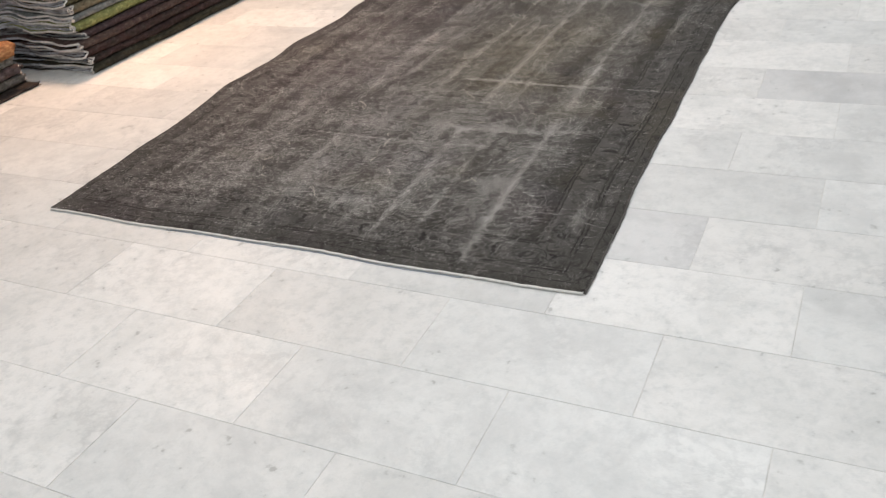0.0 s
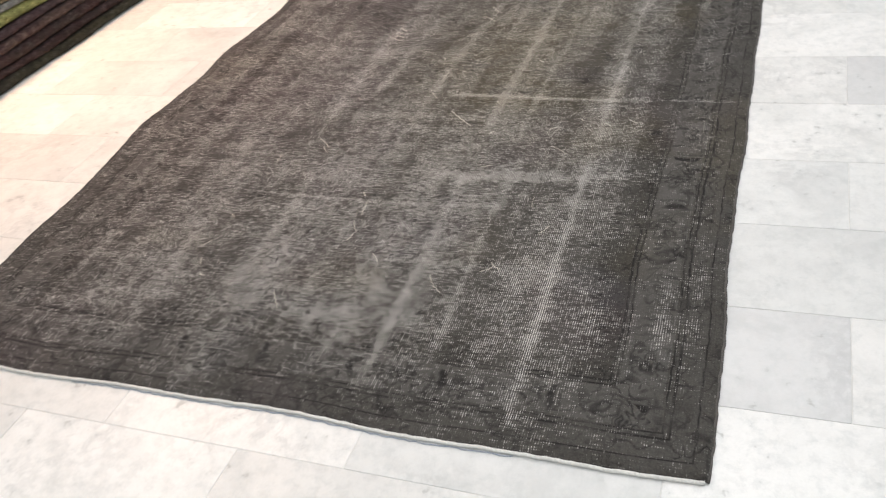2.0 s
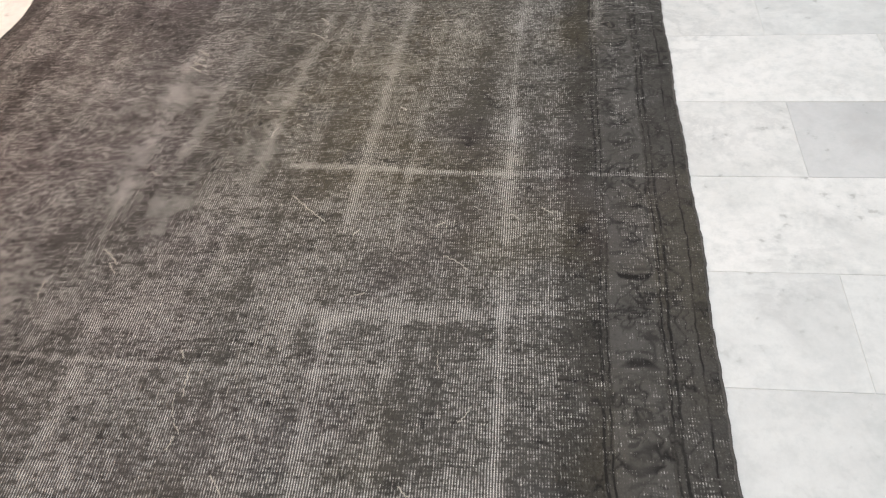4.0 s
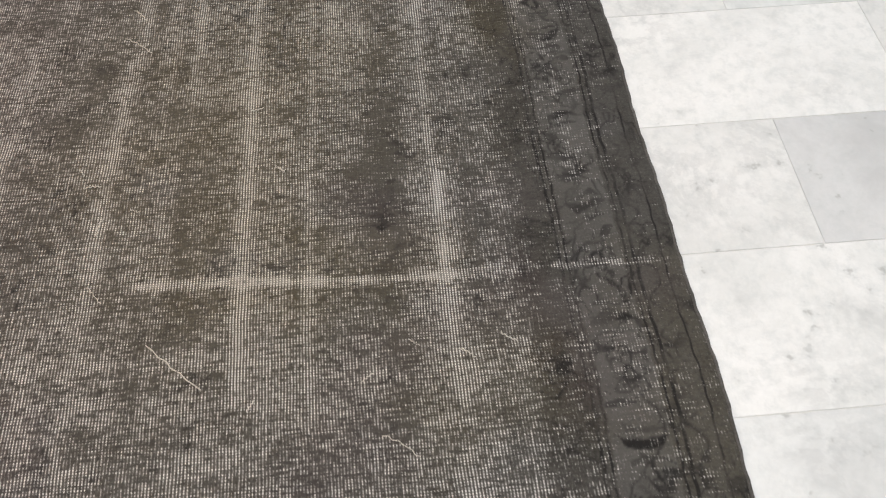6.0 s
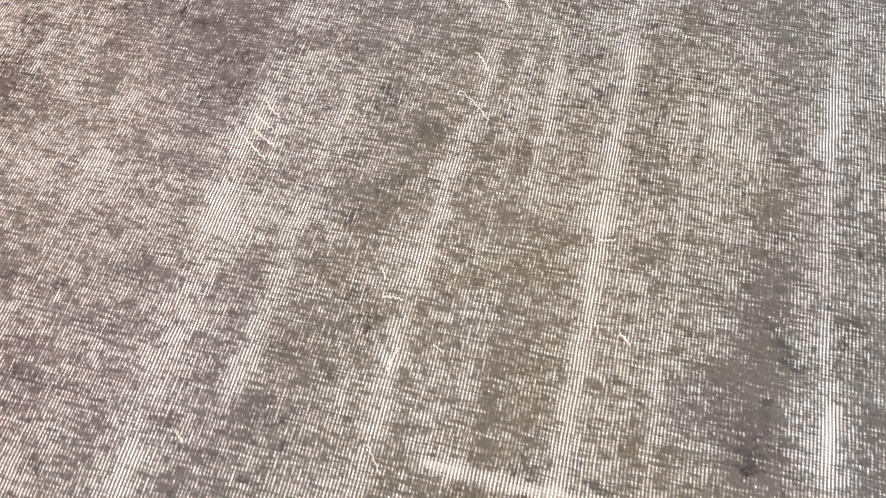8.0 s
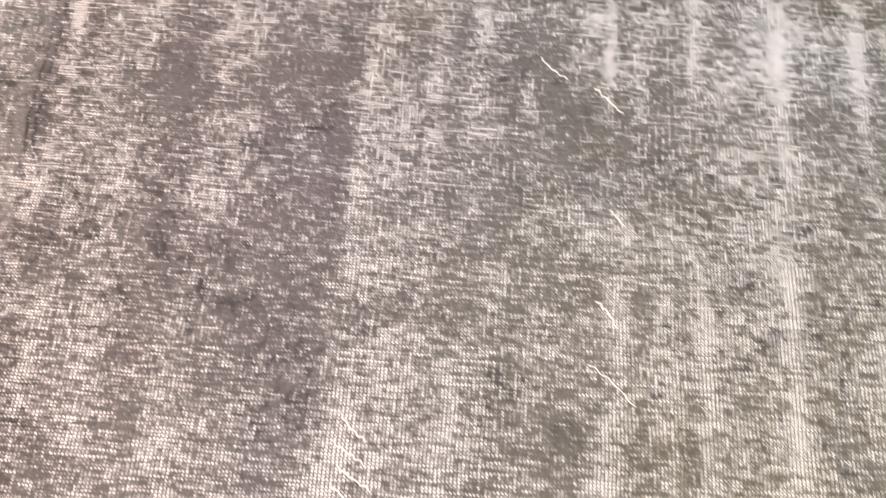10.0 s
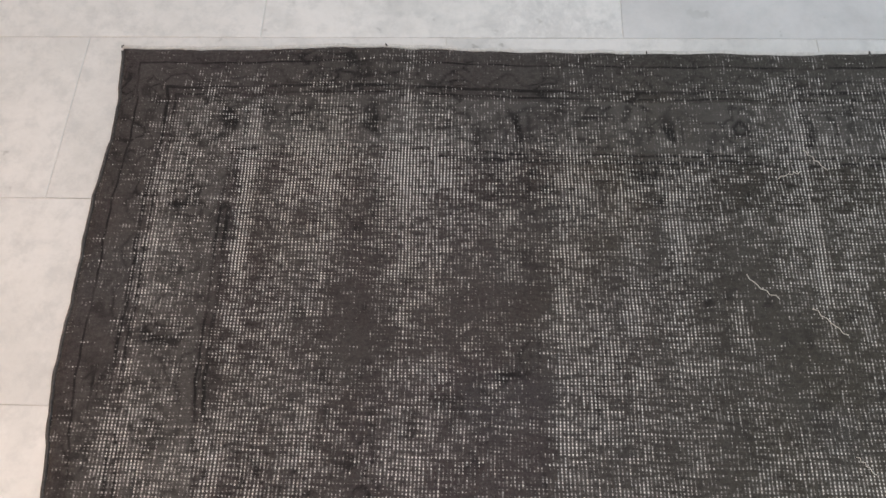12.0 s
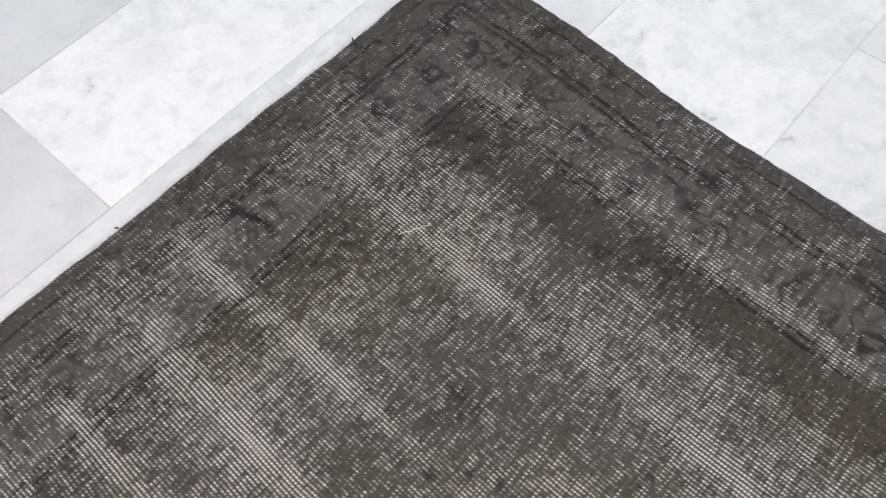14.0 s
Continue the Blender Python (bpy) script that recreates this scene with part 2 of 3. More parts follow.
def clouds(x, y, size, seed, octaves=3):
    """Layers of value noise, turned against one another so that no grid shows; about 0 to 1."""
    total, weight = 0.0, 0.0
    for k in range(octaves):
        turn, w, cell = 0.6 + 1.1 * k + seed, 0.55**k, size * 0.52**k
        c, d = math.cos(turn), math.sin(turn)
        total = total + w * value_noise(c * x - d * y, d * x + c * y, cell, cell, seed + 7 * k)
        weight += w
    return np.clip(0.5 + 1.35 * (total / weight - 0.5), 0, 1)


def ramp(value, low, high):
    t = np.clip((value - low) / (high - low), 0, 1)
    return t * t * (3 - 2 * t)


# ---- the room ----
X0, X1, Y0, Y1, TOP = -4.8, 2.8, -3.3, 4.9, 3.0


def slab(name, low, high, material, label, category):
    mesh = bpy.data.meshes.new(name)
    bm = box(bmesh.new(), low, high)
    bm.to_mesh(mesh)
    bm.free()
    mesh.materials.append(material)
    return tagged(new(name, mesh), label, category, kind="structure")


floor = slab("floor", (X0, Y0, -0.12), (X1, Y1, -0.0019), GROUT, "white and grey marble tile floor with thin joints", "floor")
slab("wall_west", (X0 - 0.15, Y0, -0.12), (X0, Y1, TOP), PLASTER, "plain white plastered shop wall", "wall")
slab("wall_east", (X1, Y0, -0.12), (X1 + 0.15, Y1, TOP), PLASTER, "plain white plastered shop wall", "wall")
slab("wall_south", (X0 - 0.15, Y0 - 0.15, -0.12), (X1 + 0.15, Y0, TOP), PLASTER, "plain white plastered shop wall", "wall")
slab("wall_north", (X0 - 0.15, Y1, -0.12), (X1 + 0.15, Y1 + 0.15, TOP), PLASTER, "plain white plastered shop wall", "wall")
slab("ceiling", (X0 - 0.15, Y0 - 0.15, TOP), (X1 + 0.15, Y1 + 0.15, TOP + 0.1), PLASTER, "plain white shop ceiling", "ceiling")


# ---- the rug on show ----
def outline(side, s):
    """The rug's slightly uneven edges, each as a distance along the other axis."""
    if side == "right":
        return -0.024 * ramp(s, 0.0, 1.0) - 0.012 * ramp(s, 1.4, 2.1) + 0.034 * ramp(s, 2.15, 2.85) + 0.003 * np.sin(7.1 * s) + 0.002 * np.sin(17 * s + 1) + 0.0008 * np.sin(93 * s) + 0.0006 * np.sin(161 * s + 1)
    if side == "left":
        return -2.0 - 0.055 * ramp(s, 0.0, 1.4) - 0.042 * ramp(s, 1.9, 3.0) + 0.007 * np.sin(9.5 * s + 0.6) * ramp(s, 0.1, 0.5) + 0.003 * np.sin(21 * s) + 0.0008 * np.sin(88 * s) + 0.0006 * np.sin(157 * s + 1)
    if side == "near":
        return 0.005 * np.sin(5.2 * s + 0.5) + 0.003 * np.sin(13 * s)
    return 2.889 - 0.007 * s + 0.008 * np.exp(-(((s + 1.62) / 0.25) ** 2)) + 0.005 * np.exp(-(((s + 1.12) / 0.07) ** 2)) + 0.0025 * np.sin(6.0 * s) + 0.002 * np.sin(15 * s + 2) + 0.0008 * np.sin(71 * s)


def sag(x, y):
    """How far the rug's soft sheet stands off the floor."""
    lift = 0.005 * value_noise(x, y, 0.35, 0.4, 3)
    lift = lift + (0.004 + 0.012 * value_noise(x, y, 0.3, 0.17, 4)) * ramp(-x, 1.80, 2.04) * ramp(y, 0.5, 1.1) * ramp(-y, -2.15, -1.6)
    return lift


RUNS_NEAR = [  # x at half length, from y, to y, half width, strength: runs where the pile is worn to the warp
    (-0.432, 0.05, 1.00, 0.011, 0.50), (-0.440, 0.12, 0.58, 0.030, 0.18), (-0.430, 1.12, 1.62, 0.011, 0.56), (-0.440, 1.62, 2.20, 0.010, 0.32),
    (-0.665, 1.10, 1.60, 0.013, 0.46), (-0.660, 1.60, 2.10, 0.010, 0.36), (-0.648, 0.15, 0.80, 0.010, 0.36), (-0.780, 1.15, 2.22, 0.014, 0.46),
    (-0.782, 0.60, 0.90, 0.013, 0.42), (-0.785, 0.08, 0.60, 0.011, 0.34), (-0.895, 1.72, 2.15, 0.013, 0.38), (-1.034, 1.40, 1.95, 0.014, 0.36),
    (-0.995, 0.04, 0.34, 0.010, 0.40), (-0.917, 0.16, 0.34, 0.009, 0.32), (-1.235, 1.45, 2.05, 0.020, 0.34), (-1.262, 0.36, 0.88, 0.016, 0.34),
    (-1.350, 1.22, 1.75, 0.018, 0.38), (-1.378, 1.65, 1.98, 0.016, 0.36),
]
RUNS_FAR = [
    (-0.436, 2.38, 2.70, 0.012, 0.44), (-0.424, 2.02, 2.33, 0.024, 0.38), (-0.650, 2.28, 2.66, 0.013, 0.50), (-0.662, 2.64, 2.84, 0.010, 0.42),
    (-0.772, 2.26, 2.76, 0.015, 0.38), (-0.900, 2.48, 2.74, 0.010, 0.38), (-0.897, 2.64, 2.84, 0.016, 0.28), (-1.027, 2.40, 2.82, 0.008, 0.44),
    (-1.022, 2.46, 2.62, 0.010, 0.26), (-1.385, 2.14, 2.50, 0.015, 0.38), (-1.225, 2.18, 2.60, 0.020, 0.28), (-1.310, 2.20, 2.48, 0.050, 0.14),
    (-1.607, 2.36, 2.90, 0.009, 0.32), (-1.848, 2.50, 2.66, 0.011, 0.62), (-1.852, 2.60, 2.84, 0.013, 0.26), (-1.838, 2.18, 2.50, 0.014, 0.24),
    (-1.970, 2.15, 2.72, 0.022, 0.18), (-0.222, 2.03, 2.28, 0.014, 0.32), (-0.198, 2.30, 2.46, 0.016, 0.26),
]
RUNS_BORDER = [
    (-0.163, 0.30, 0.56, 0.020, 0.44), (-0.090, 0.34, 0.60, 0.018, 0.38), (-0.285, 0.30, 0.43, 0.045, 0.34), (-0.205, 0.62, 0.75, 0.012, 0.30),
    (-0.120, 0.95, 1.30, 0.012, 0.18), (-0.250, 1.10, 1.70, 0.012, 0.18), (-0.180, 1.55, 2.00, 0.010, 0.20), (-0.060, 1.10, 1.80, 0.010, 0.12),
]
BARE_SPOTS = [  # x, y, half width, half length, strength: patches rubbed thin
    (-1.150, 2.445, 0.017, 0.024, 0.60), (-1.722, 2.665, 0.045, 0.034, 0.18), (-1.600, 2.655, 0.055, 0.048, 0.16), (-1.770, 2.835, 0.022, 0.010, 0.38),
    (-1.340, 2.385, 0.022, 0.030, 0.30), (-0.650, 2.715, 0.030, 0.030, 0.26), (-0.408, 2.715, 0.030, 0.032, 0.30), (-1.030, 0.620, 0.100, 0.070, 0.12),
    (-1.280, 0.710, 0.060, 0.035, 0.18), (-1.290, 0.390, 0.110, 0.080, 0.10), (-1.000, 0.360, 0.110, 0.070, 0.12), (-1.360, 2.660, 0.060, 0.050, 0.24),
    (-1.200, 2.670, 0.080, 0.060, 0.26), (-0.330, 0.950, 0.060, 0.018, 0.26), (-0.770, 0.920, 0.025, 0.022, 0.30), (-1.250, 1.250, 0.170, 0.120, 0.15),
    (-1.300, 1.850, 0.120, 0.250, 0.16), (-0.930, 2.000, 0.060, 0.120, 0.12), (-1.270, 2.640, 0.120, 0.060, 0.14),
]
FULL_SPOTS = [  # the same for patches that have kept their pile
    (-0.557, 1.580, 0.060, 0.160, 0.20), (-1.120, 1.800, 0.036, 0.110, 0.22), (-1.112, 1.500, 0.040, 0.100, 0.16), (-0.673, 1.030, 0.090, 0.055, 0.20),
    (-0.588, 0.650, 0.045, 0.080, 0.18), (-0.475, 0.860, 0.028, 0.050, 0.16), (-1.370, 1.100, 0.110, 0.070, 0.18), (-1.078, 2.385, 0.060, 0.055, 0.30),
    (-1.040, 2.630, 0.080, 0.045, 0.16), (-1.640, 2.440, 0.100, 0.080, 0.20), (-1.560, 2.060, 0.150, 0.110, 0.16), (-1.470, 2.440, 0.060, 0.080, 0.16), (-1.942, 2.515, 0.032, 0.040, 0.22),
    (-0.475, 2.555, 0.045, 0.070, 0.18), (-0.330, 2.400, 0.060, 0.070, 0.16), (-0.545, 0.300, 0.050, 0.060, 0.14), (-0.900, 0.750, 0.060, 0.060, 0.16),
    (-0.860, 1.425, 0.060, 0.022, 0.16), (-0.700, 2.870, 0.120, 0.030, 0.16), (-2.050, 2.800, 0.050, 0.090, 0.18), (-0.920, 1.830, 0.040, 0.050, 0.12), (-0.510, 0.780, 0.100, 0.200, 0.10),
]


def bow(x, y):
    """The warp is not quite straight: how far it leans from its place at half length."""
    return (0.045 + 0.03 * np.clip((-x - 0.4) / 0.8, 0, 1)) * (1 - ramp(y, -0.2, 1.4)) + 0.016 * ramp(y, 2.2, 2.9) * np.clip((x + 1.15) / 0.5, -0.8, 1)


def rug_fields(x, y, dr, dl, dn, df):
    """Wear, dark pattern and raised pale pattern over the rug; dr, dl, dn, df: the distances from its four edges."""
    inner = np.minimum(np.minimum(dr, dl), np.minimum(dn, df))
    wear = 0.44 + 0.30 * (value_noise(x, y, 0.030, 0.55, 11) - 0.5) + 0.16 * (clouds(x, y, 0.34, 12) - 0.5)
    wear += 0.24 * (value_noise(x, y, 0.08, 0.9, 13) - 0.5) + 0.20 * (value_noise(x, y, 0.22, 0.016, 14) - 0.5) + 0.16 * (value_noise(x, y, 0.5, 0.045, 15) - 0.5)
    wear += 0.34 * (clouds(x, y, 0.05, 16, 2) - 0.5)
    wear += 0.10 * ramp(x, -1.5, -1.15) * ramp(-x, 0.25, 0.45) * ramp(y, 0.15, 0.5) * ramp(-y, -2.35, -2.0)
    wear -= 0.03 * ramp(y, 2.05, 2.4) + 0.14 * ramp(x, -0.62, -0.36) * ramp(-y, -2.3, -2.0) * ramp(y, 0.6, 1.3)
    wear -= 0.10 * np.exp(-(((x + 1.14) / 0.30) ** 2) - ((y - 1.95) / 0.17) ** 2)
    wear += 0.03 * (1 - ramp(y, 0.30, 0.60)) * ramp(-x, 0.35, 0.55)
    wear -= 0.06 * np.exp(-(((x + 1.65) / 0.22) ** 2) - ((y - 2.30) / 0.16) ** 2)
    qx, qy = x + 0.05 * (clouds(x, y, 0.06, 52) - 0.5), y + 0.06 * (clouds(x, y, 0.06, 53) - 0.5)
    for sign, spots in ((1.0, BARE_SPOTS), (-1.0, FULL_SPOTS)):
        for sx, sy, rx, ry, strength in spots:
            wear += sign * strength * np.exp(-(((qx - sx) / rx) ** 2) - ((qy - sy) / ry) ** 2)
    for sx, y0, y1, half, strength in RUNS_NEAR + RUNS_FAR + RUNS_BORDER:
        drift = 0.010 * (value_noise(x * 0, y, 1.0, 0.3, 40) - 0.5)
        across = np.exp(-(((x - sx - 0.4 * drift - bow(sx, y)) / half) ** 2))
        wear += strength * across * ramp(y, y0 - 0.04, y0 + 0.06) * ramp(-y, -y1 - 0.06, -y1 + 0.04) * (0.35 + 0.75 * value_noise(x, y, 0.02, 0.05, 41) + 0.35 * value_noise(x, y, 0.03, 0.22, 43))
    # the bald seam right across and two fainter ones
    wave = 0.006 * np.sin(9 * x) + 0.030 * (x + 0.4)
    seam = np.exp(-(((y - 1.374 + wave) / 0.010) ** 2)) * ramp(x, -1.0, -0.95) * (0.72 + 0.28 * ramp(-x, 0.30, 0.42)) * ramp(-x, 0.03, 0.09)
    wear += 0.95 * seam * (0.5 + 0.7 * value_noise(x, y, 0.03, 0.02, 42))
    wear += 0.46 * np.exp(-(((y - 0.780 + 0.010 * np.sin(5 * x)) / 0.006) ** 2)) * ramp(x, -1.45, -1.35) * ramp(-x, 0.55, 0.66)
    wear += 0.42 * np.exp(-(((y - 1.104) / 0.005) ** 2)) * ramp(x, -0.50, -0.48) * ramp(-x, 0.40, 0.42)
    wear += 0.42 * np.exp(-(((qy - 0.925) / 0.026) ** 2)) * ramp(x, -0.95, -0.80) * ramp(-x, 0.36, 0.5)
    wear += 0.22 * np.exp(-(((y - 2.70) / 0.05) ** 2)) * ramp(x, -2.0, -1.85) * ramp(-x, 1.3, 1.5)
    # the borders have kept more of their pile
    side = np.minimum(dr, dn + 0.10)
    full = 1 - ramp(inner, 0.05, 0.33)
    wear = wear - 0.17 * full * (0.4 + 1.2 * clouds(x, y, 0.2, 17)) - 0.10 * (1 - ramp(side, 0.14, 0.34)) - 0.05 * (1 - ramp(dr, 0.26, 0.36)) - 0.06 * (1 - ramp(inner, 0.02, 0.10))
    wear -= 0.09 * (1 - ramp(df, 0.06, 0.11)) + 0.10 * (1 - ramp(dn, 0.14, 0.24)) + 0.05 * (1 - ramp(dr, 0.20, 0.34)) * ramp(-y, -1.3, -1.0)
    wear += 0.11 * (1 - ramp(df, 0.12, 0.45)) * ramp(dr, 0.02, 0.10) * ramp(x, -1.35, -0.9)
    # pattern: guard lines, rosettes and leaves along the main border, tracery in the field; the drawing wanders as knotted work does
    wx, wy = 0.026 * (clouds(x, y, 0.045, 50, 3) - 0.5), 0.026 * (clouds(x, y, 0.045, 51, 3) - 0.5)
    motif, relief = np.zeros_like(x), np.zeros_like(x)
    lengthwise = np.minimum(dr, dl) < np.minimum(dn, df)
    along = np.where(lengthwise, y, x + 0.02) + wy
    inw = inner + wx
    out = inw - 0.144
    cell = 0.225
    k = np.round((along - 0.145) / cell)
    a = along - 0.145 - k * cell
    band = ramp(inner, 0.096, 0.101) * ramp(-inner, -0.195, -0.189)
    relief = np.maximum(relief, 0.22 + 0.30 * (clouds(x, y, 0.05, 77, 2) - 0.3))
    relief = np.maximum(relief, band * (0.52 + 0.50 * clouds(x, y, 0.05, 69, 2)))
    relief = np.maximum(relief, (0.30 + 0.25 * clouds(x, y, 0.06, 78, 2)) * ramp(inner, 0.030, 0.034) * ramp(-inner, -0.082, -0.078))
    # a jagged dark bar right across the band, then a rosette with leaves, a winding stem between them
    ragged = 0.6 + 0.8 * clouds(x, y, 0.018, 76, 2)
    bar = np.abs(a - 9.0 * out * out * np.cos(np.pi * k)) / (0.011 * ragged) + (np.abs(out) / 0.040) ** 3
    motif = np.maximum(motif, 0.85 * band * ramp(-bar, -1.25, -0.6))
    for side_of in (-1, 1):
        twin = np.abs(a - side_of * 0.026 + 5.0 * out * out) / (0.004 * ragged) + (np.abs(out) / 0.034) ** 4
        motif = np.maximum(motif, 0.55 * band * ramp(-twin, -1.3, -0.6))
    b = np.abs(a) - cell / 2
    r, th = np.hypot(b, out), np.arctan2(out, b)
    petal = 0.036 * (0.45 + 0.55 * np.abs(np.cos(2.5 * th + 0.8 * k)) ** 0.7)
    ring = np.exp(-(((r - petal) / 0.0042) ** 2))
    motif = np.maximum(motif, 0.62 * band * ring)
    motif = np.maximum(motif, 0.75 * band * ramp(0.017 * ragged - r, -0.003, 0.003) * ramp(r, 0.004, 0.009))
    relief = np.maximum(relief, 0.85 * band * ramp(petal - r, 0.002, 0.006) * ramp(r, 0.016, 0.022))
    stem = 0.032 * np.sin(2 * np.pi * along / cell)
    motif = np.maximum(motif, 0.6 * band * np.exp(-(((out - stem) / 0.0030) ** 2)) * (r > 0.035))
    for step in (-0.062, 0.062):
        frond = np.hypot((a - step) / 0.6, out - 0.020 * np.sign(step) * np.cos(np.pi * k))
        turn = np.arctan2(out, a - step)
        motif = np.maximum(motif, 0.6 * band * ramp(0.022 * (0.45 + 0.55 * np.cos(5 * turn + k)) - frond + 0.004, -0.002, 0.003))
    wear -= 0.12 * ramp(dr, 0.205, 0.215) * ramp(-dr, -0.300, -0.270) * ramp(inner, 0.19, 0.21)
    relief -= 0.30 * ramp(inner, 0.205, 0.215) * ramp(-inner, -0.300, -0.280)
    guard = ramp(inner, 0.042, 0.046) * ramp(-inner, -0.080, -0.075)
    motif = np.maximum(motif, 0.6 * guard * np.exp(-(((inw - 0.061 - 0.013 * np.sin(2 * np.pi * along / 0.075)) / 0.003) ** 2)))
    gate = ramp(clouds(x, y, 0.18, 63), 0.45, 0.75)
    tracery = np.abs(clouds(x + wx, y + wy, 0.045, 61) - 0.5)
    motif = np.maximum(motif, 0.75 * gate * np.exp(-((tracery / 0.045) ** 2)))
    spots = ramp(clouds(x, y, 0.026, 64, 2), 0.74, 0.90) * ramp(clouds(x, y, 0.22, 65), 0.35, 0.6)
    motif = np.maximum(motif, 0.5 * spots)
    relief = np.maximum(relief, 0.35 * ramp(clouds(x, y, 0.10, 66), 0.5, 0.8))
    relief = np.maximum(relief, 0.48 * (1 - ramp(dn, 0.10, 0.28)) * ramp(clouds(x, y, 0.06, 68, 2), 0.30, 0.65))
    leafy = np.abs(clouds(x + 2 * wx, y + 2 * wy, 0.028, 74, 2) - 0.5)
    motif = np.maximum(motif, 0.78 * ramp(-inner, -0.30, -0.27) * np.exp(-((leafy / 0.06) ** 2)) * ramp(clouds(x, y, 0.07, 75, 2), 0.38, 0.62))
    break_up = np.clip(0.30 + 1.3 * clouds(x, y, 0.035, 67, 2), 0, 1.2)
    olive = np.exp(-(((x + 0.82) / 0.36) ** 2) - ((y - 1.80) / 0.62) ** 2) * (0.7 + 0.7 * clouds(x, y, 0.3, 70)) + 0.5 * ramp(clouds(x, y, 0.4, 71), 0.6, 0.85)
    mauve = (0.45 + 0.55 * ramp(y, 0.8, 1.5)) * ramp(-x, 1.05, 1.6) * (0.4 + 0.7 * clouds(x, y, 0.3, 72)) + 0.5 * ramp(clouds(x, y, 0.35, 73), 0.62, 0.85)
    return [np.clip(f, low, high) for f, low, high in ((wear, -0.5, 1.3), (motif * break_up, 0, 1), (relief, 0, 1), (olive, 0, 1), (mauve, 0, 1))]


def sheet(name, parent, nx, ny):
    """The rug's pile as a fine sheet with turned-down edges."""
    u, v = np.meshgrid(np.interp(np.linspace(0, 1, nx), (0, 0.20, 0.80, 1), (0, 0.112, 0.888, 1)),
                       np.interp(np.linspace(0, 1, ny), (0, 0.14, 0.86, 1), (0, 0.078, 0.922, 1)))
    y = v * 2.91
    left, right = outline("left", y), outline("right", y)
    x = left + (right - left) * u
    near, far = outline("near", x), outline("far", x)
    y = near + (far - near) * v
    dr, dl, dn, df = right - x, x - left, y - near, far - y
    wear, motif, relief, olive, mauve = rug_fields(x, y, dr, dl, dn, df)
    inner = np.minimum(np.minimum(dr, dl), np.minimum(dn, df))
    z = 0.0075 + sag(x, y) - 0.0022 * np.clip(wear, 0, 1) - 0.0012 * motif + 0.001 * relief - 0.004 * np.exp(-((inner / 0.006) ** 2))
    verts = np.stack([x, y, z], -1).reshape(-1, 3)
    index = np.arange(nx * ny).reshape(ny, nx)
    faces = np.stack([index[:-1, :-1], index[:-1, 1:], index[1:, 1:], index[1:, :-1]], -1).reshape(-1, 4)
    ring = np.concatenate([index[0, :-1], index[:-1, -1], index[-1, :0:-1], index[:0:-1, 0]])
    low = verts[ring].copy()
    low[:, 2] = 0.001
    base = len(verts) + np.arange(len(ring))
    skirt = np.stack([np.roll(ring, -1), ring, base, np.roll(base, -1)], -1)
    mesh = bpy.data.meshes.new(name)
    mesh.from_pydata(np.concatenate([verts, low]).tolist(), [], np.concatenate([faces, skirt]).tolist())
    for key, field in (("wear", wear), ("motif", motif), ("relief", relief), ("olive", olive), ("mauve", mauve), ("lean", bow(x, y)), ("inset", inner)):
        layer = mesh.attributes.new(key, "FLOAT", "POINT")
        layer.data.foreach_set("value", np.concatenate([field.ravel(), field.ravel()[ring]]).astype(np.float32))
    mesh.polygons.foreach_set("use_smooth", np.ones(len(mesh.polygons), dtype=bool))
    mesh.materials.append(RUG)
    ob = new(name, mesh)
    ob.parent = parent
    return ob


def cord(bm, points, radius, sides=6):
    """A thin round cord along points."""
    rings = []
    for k, p in enumerate(points):
        d = (Vector(points[min(k + 1, len(points) - 1)]) - Vector(points[max(k - 1, 0)])).normalized()
        s = d.cross(Vector((0, 0, 1)))
        s = s.normalized() if s.length > 1e-6 else Vector((1, 0, 0))
        t = s.cross(d)
        rings.append([bm.verts.new(Vector(p) + radius * (math.cos(a) * s + math.sin(a) * t)) for a in (2 * math.pi * i / sides for i in range(sides))])
    for r0, r1 in zip(rings, rings[1:]):
        for i in range(sides):
            bm.faces.new((r0[i], r0[(i + 1) % sides], r1[(i + 1) % sides], r1[i])).smooth = True
    bm.faces.new(rings[0][::-1])
    bm.faces.new(rings[-1])
    return bm


def ground(x, y):
    return 0.0065 + float(sag(np.array(x), np.array(y)))


rug = tagged(new("area_rug"), "large worn charcoal overdyed rug lying flat on marble tiles", "rug")
sheet("woven_field", rug, 691, 961)

near_line = [(x, float(outline("near", np.array(x)))) for x in np.linspace(-1.995, -0.003, 160)]
far_line = [(x, float(outline("far", np.array(x)))) for x in np.linspace(-2.10, -0.02, 160)]
side_line = [(float(outline("right", np.array(y))), y) for y in np.linspace(0.0, 2.9, 200)]
left_line = [(float(outline("left", np.array(y))), y) for y in np.linspace(0.0, 2.9, 200)]
wobble = random.Random(4)
part("hem", cord(bmesh.new(), [(x, y - 0.005 + wobble.uniform(-0.0012, 0.0012), 0.0050) for x, y in near_line], 0.0042), HEM, rug, "ivory cotton hem along the short edge")
part("hem_cord", cord(bmesh.new(), [(x, y - 0.0115 + wobble.uniform(-0.0018, 0.0018), 0.0016) for x, y in near_line if -1.45 < x < -0.35], 0.0013), HEM_BLUE, rug, "thin blue-grey cord")
part("hem", cord(bmesh.new(), [(x, y + 0.003 + wobble.uniform(-0.001, 0.001), 0.0042) for x, y in far_line], 0.004), HEM, rug, "ivory cotton hem along the short edge")
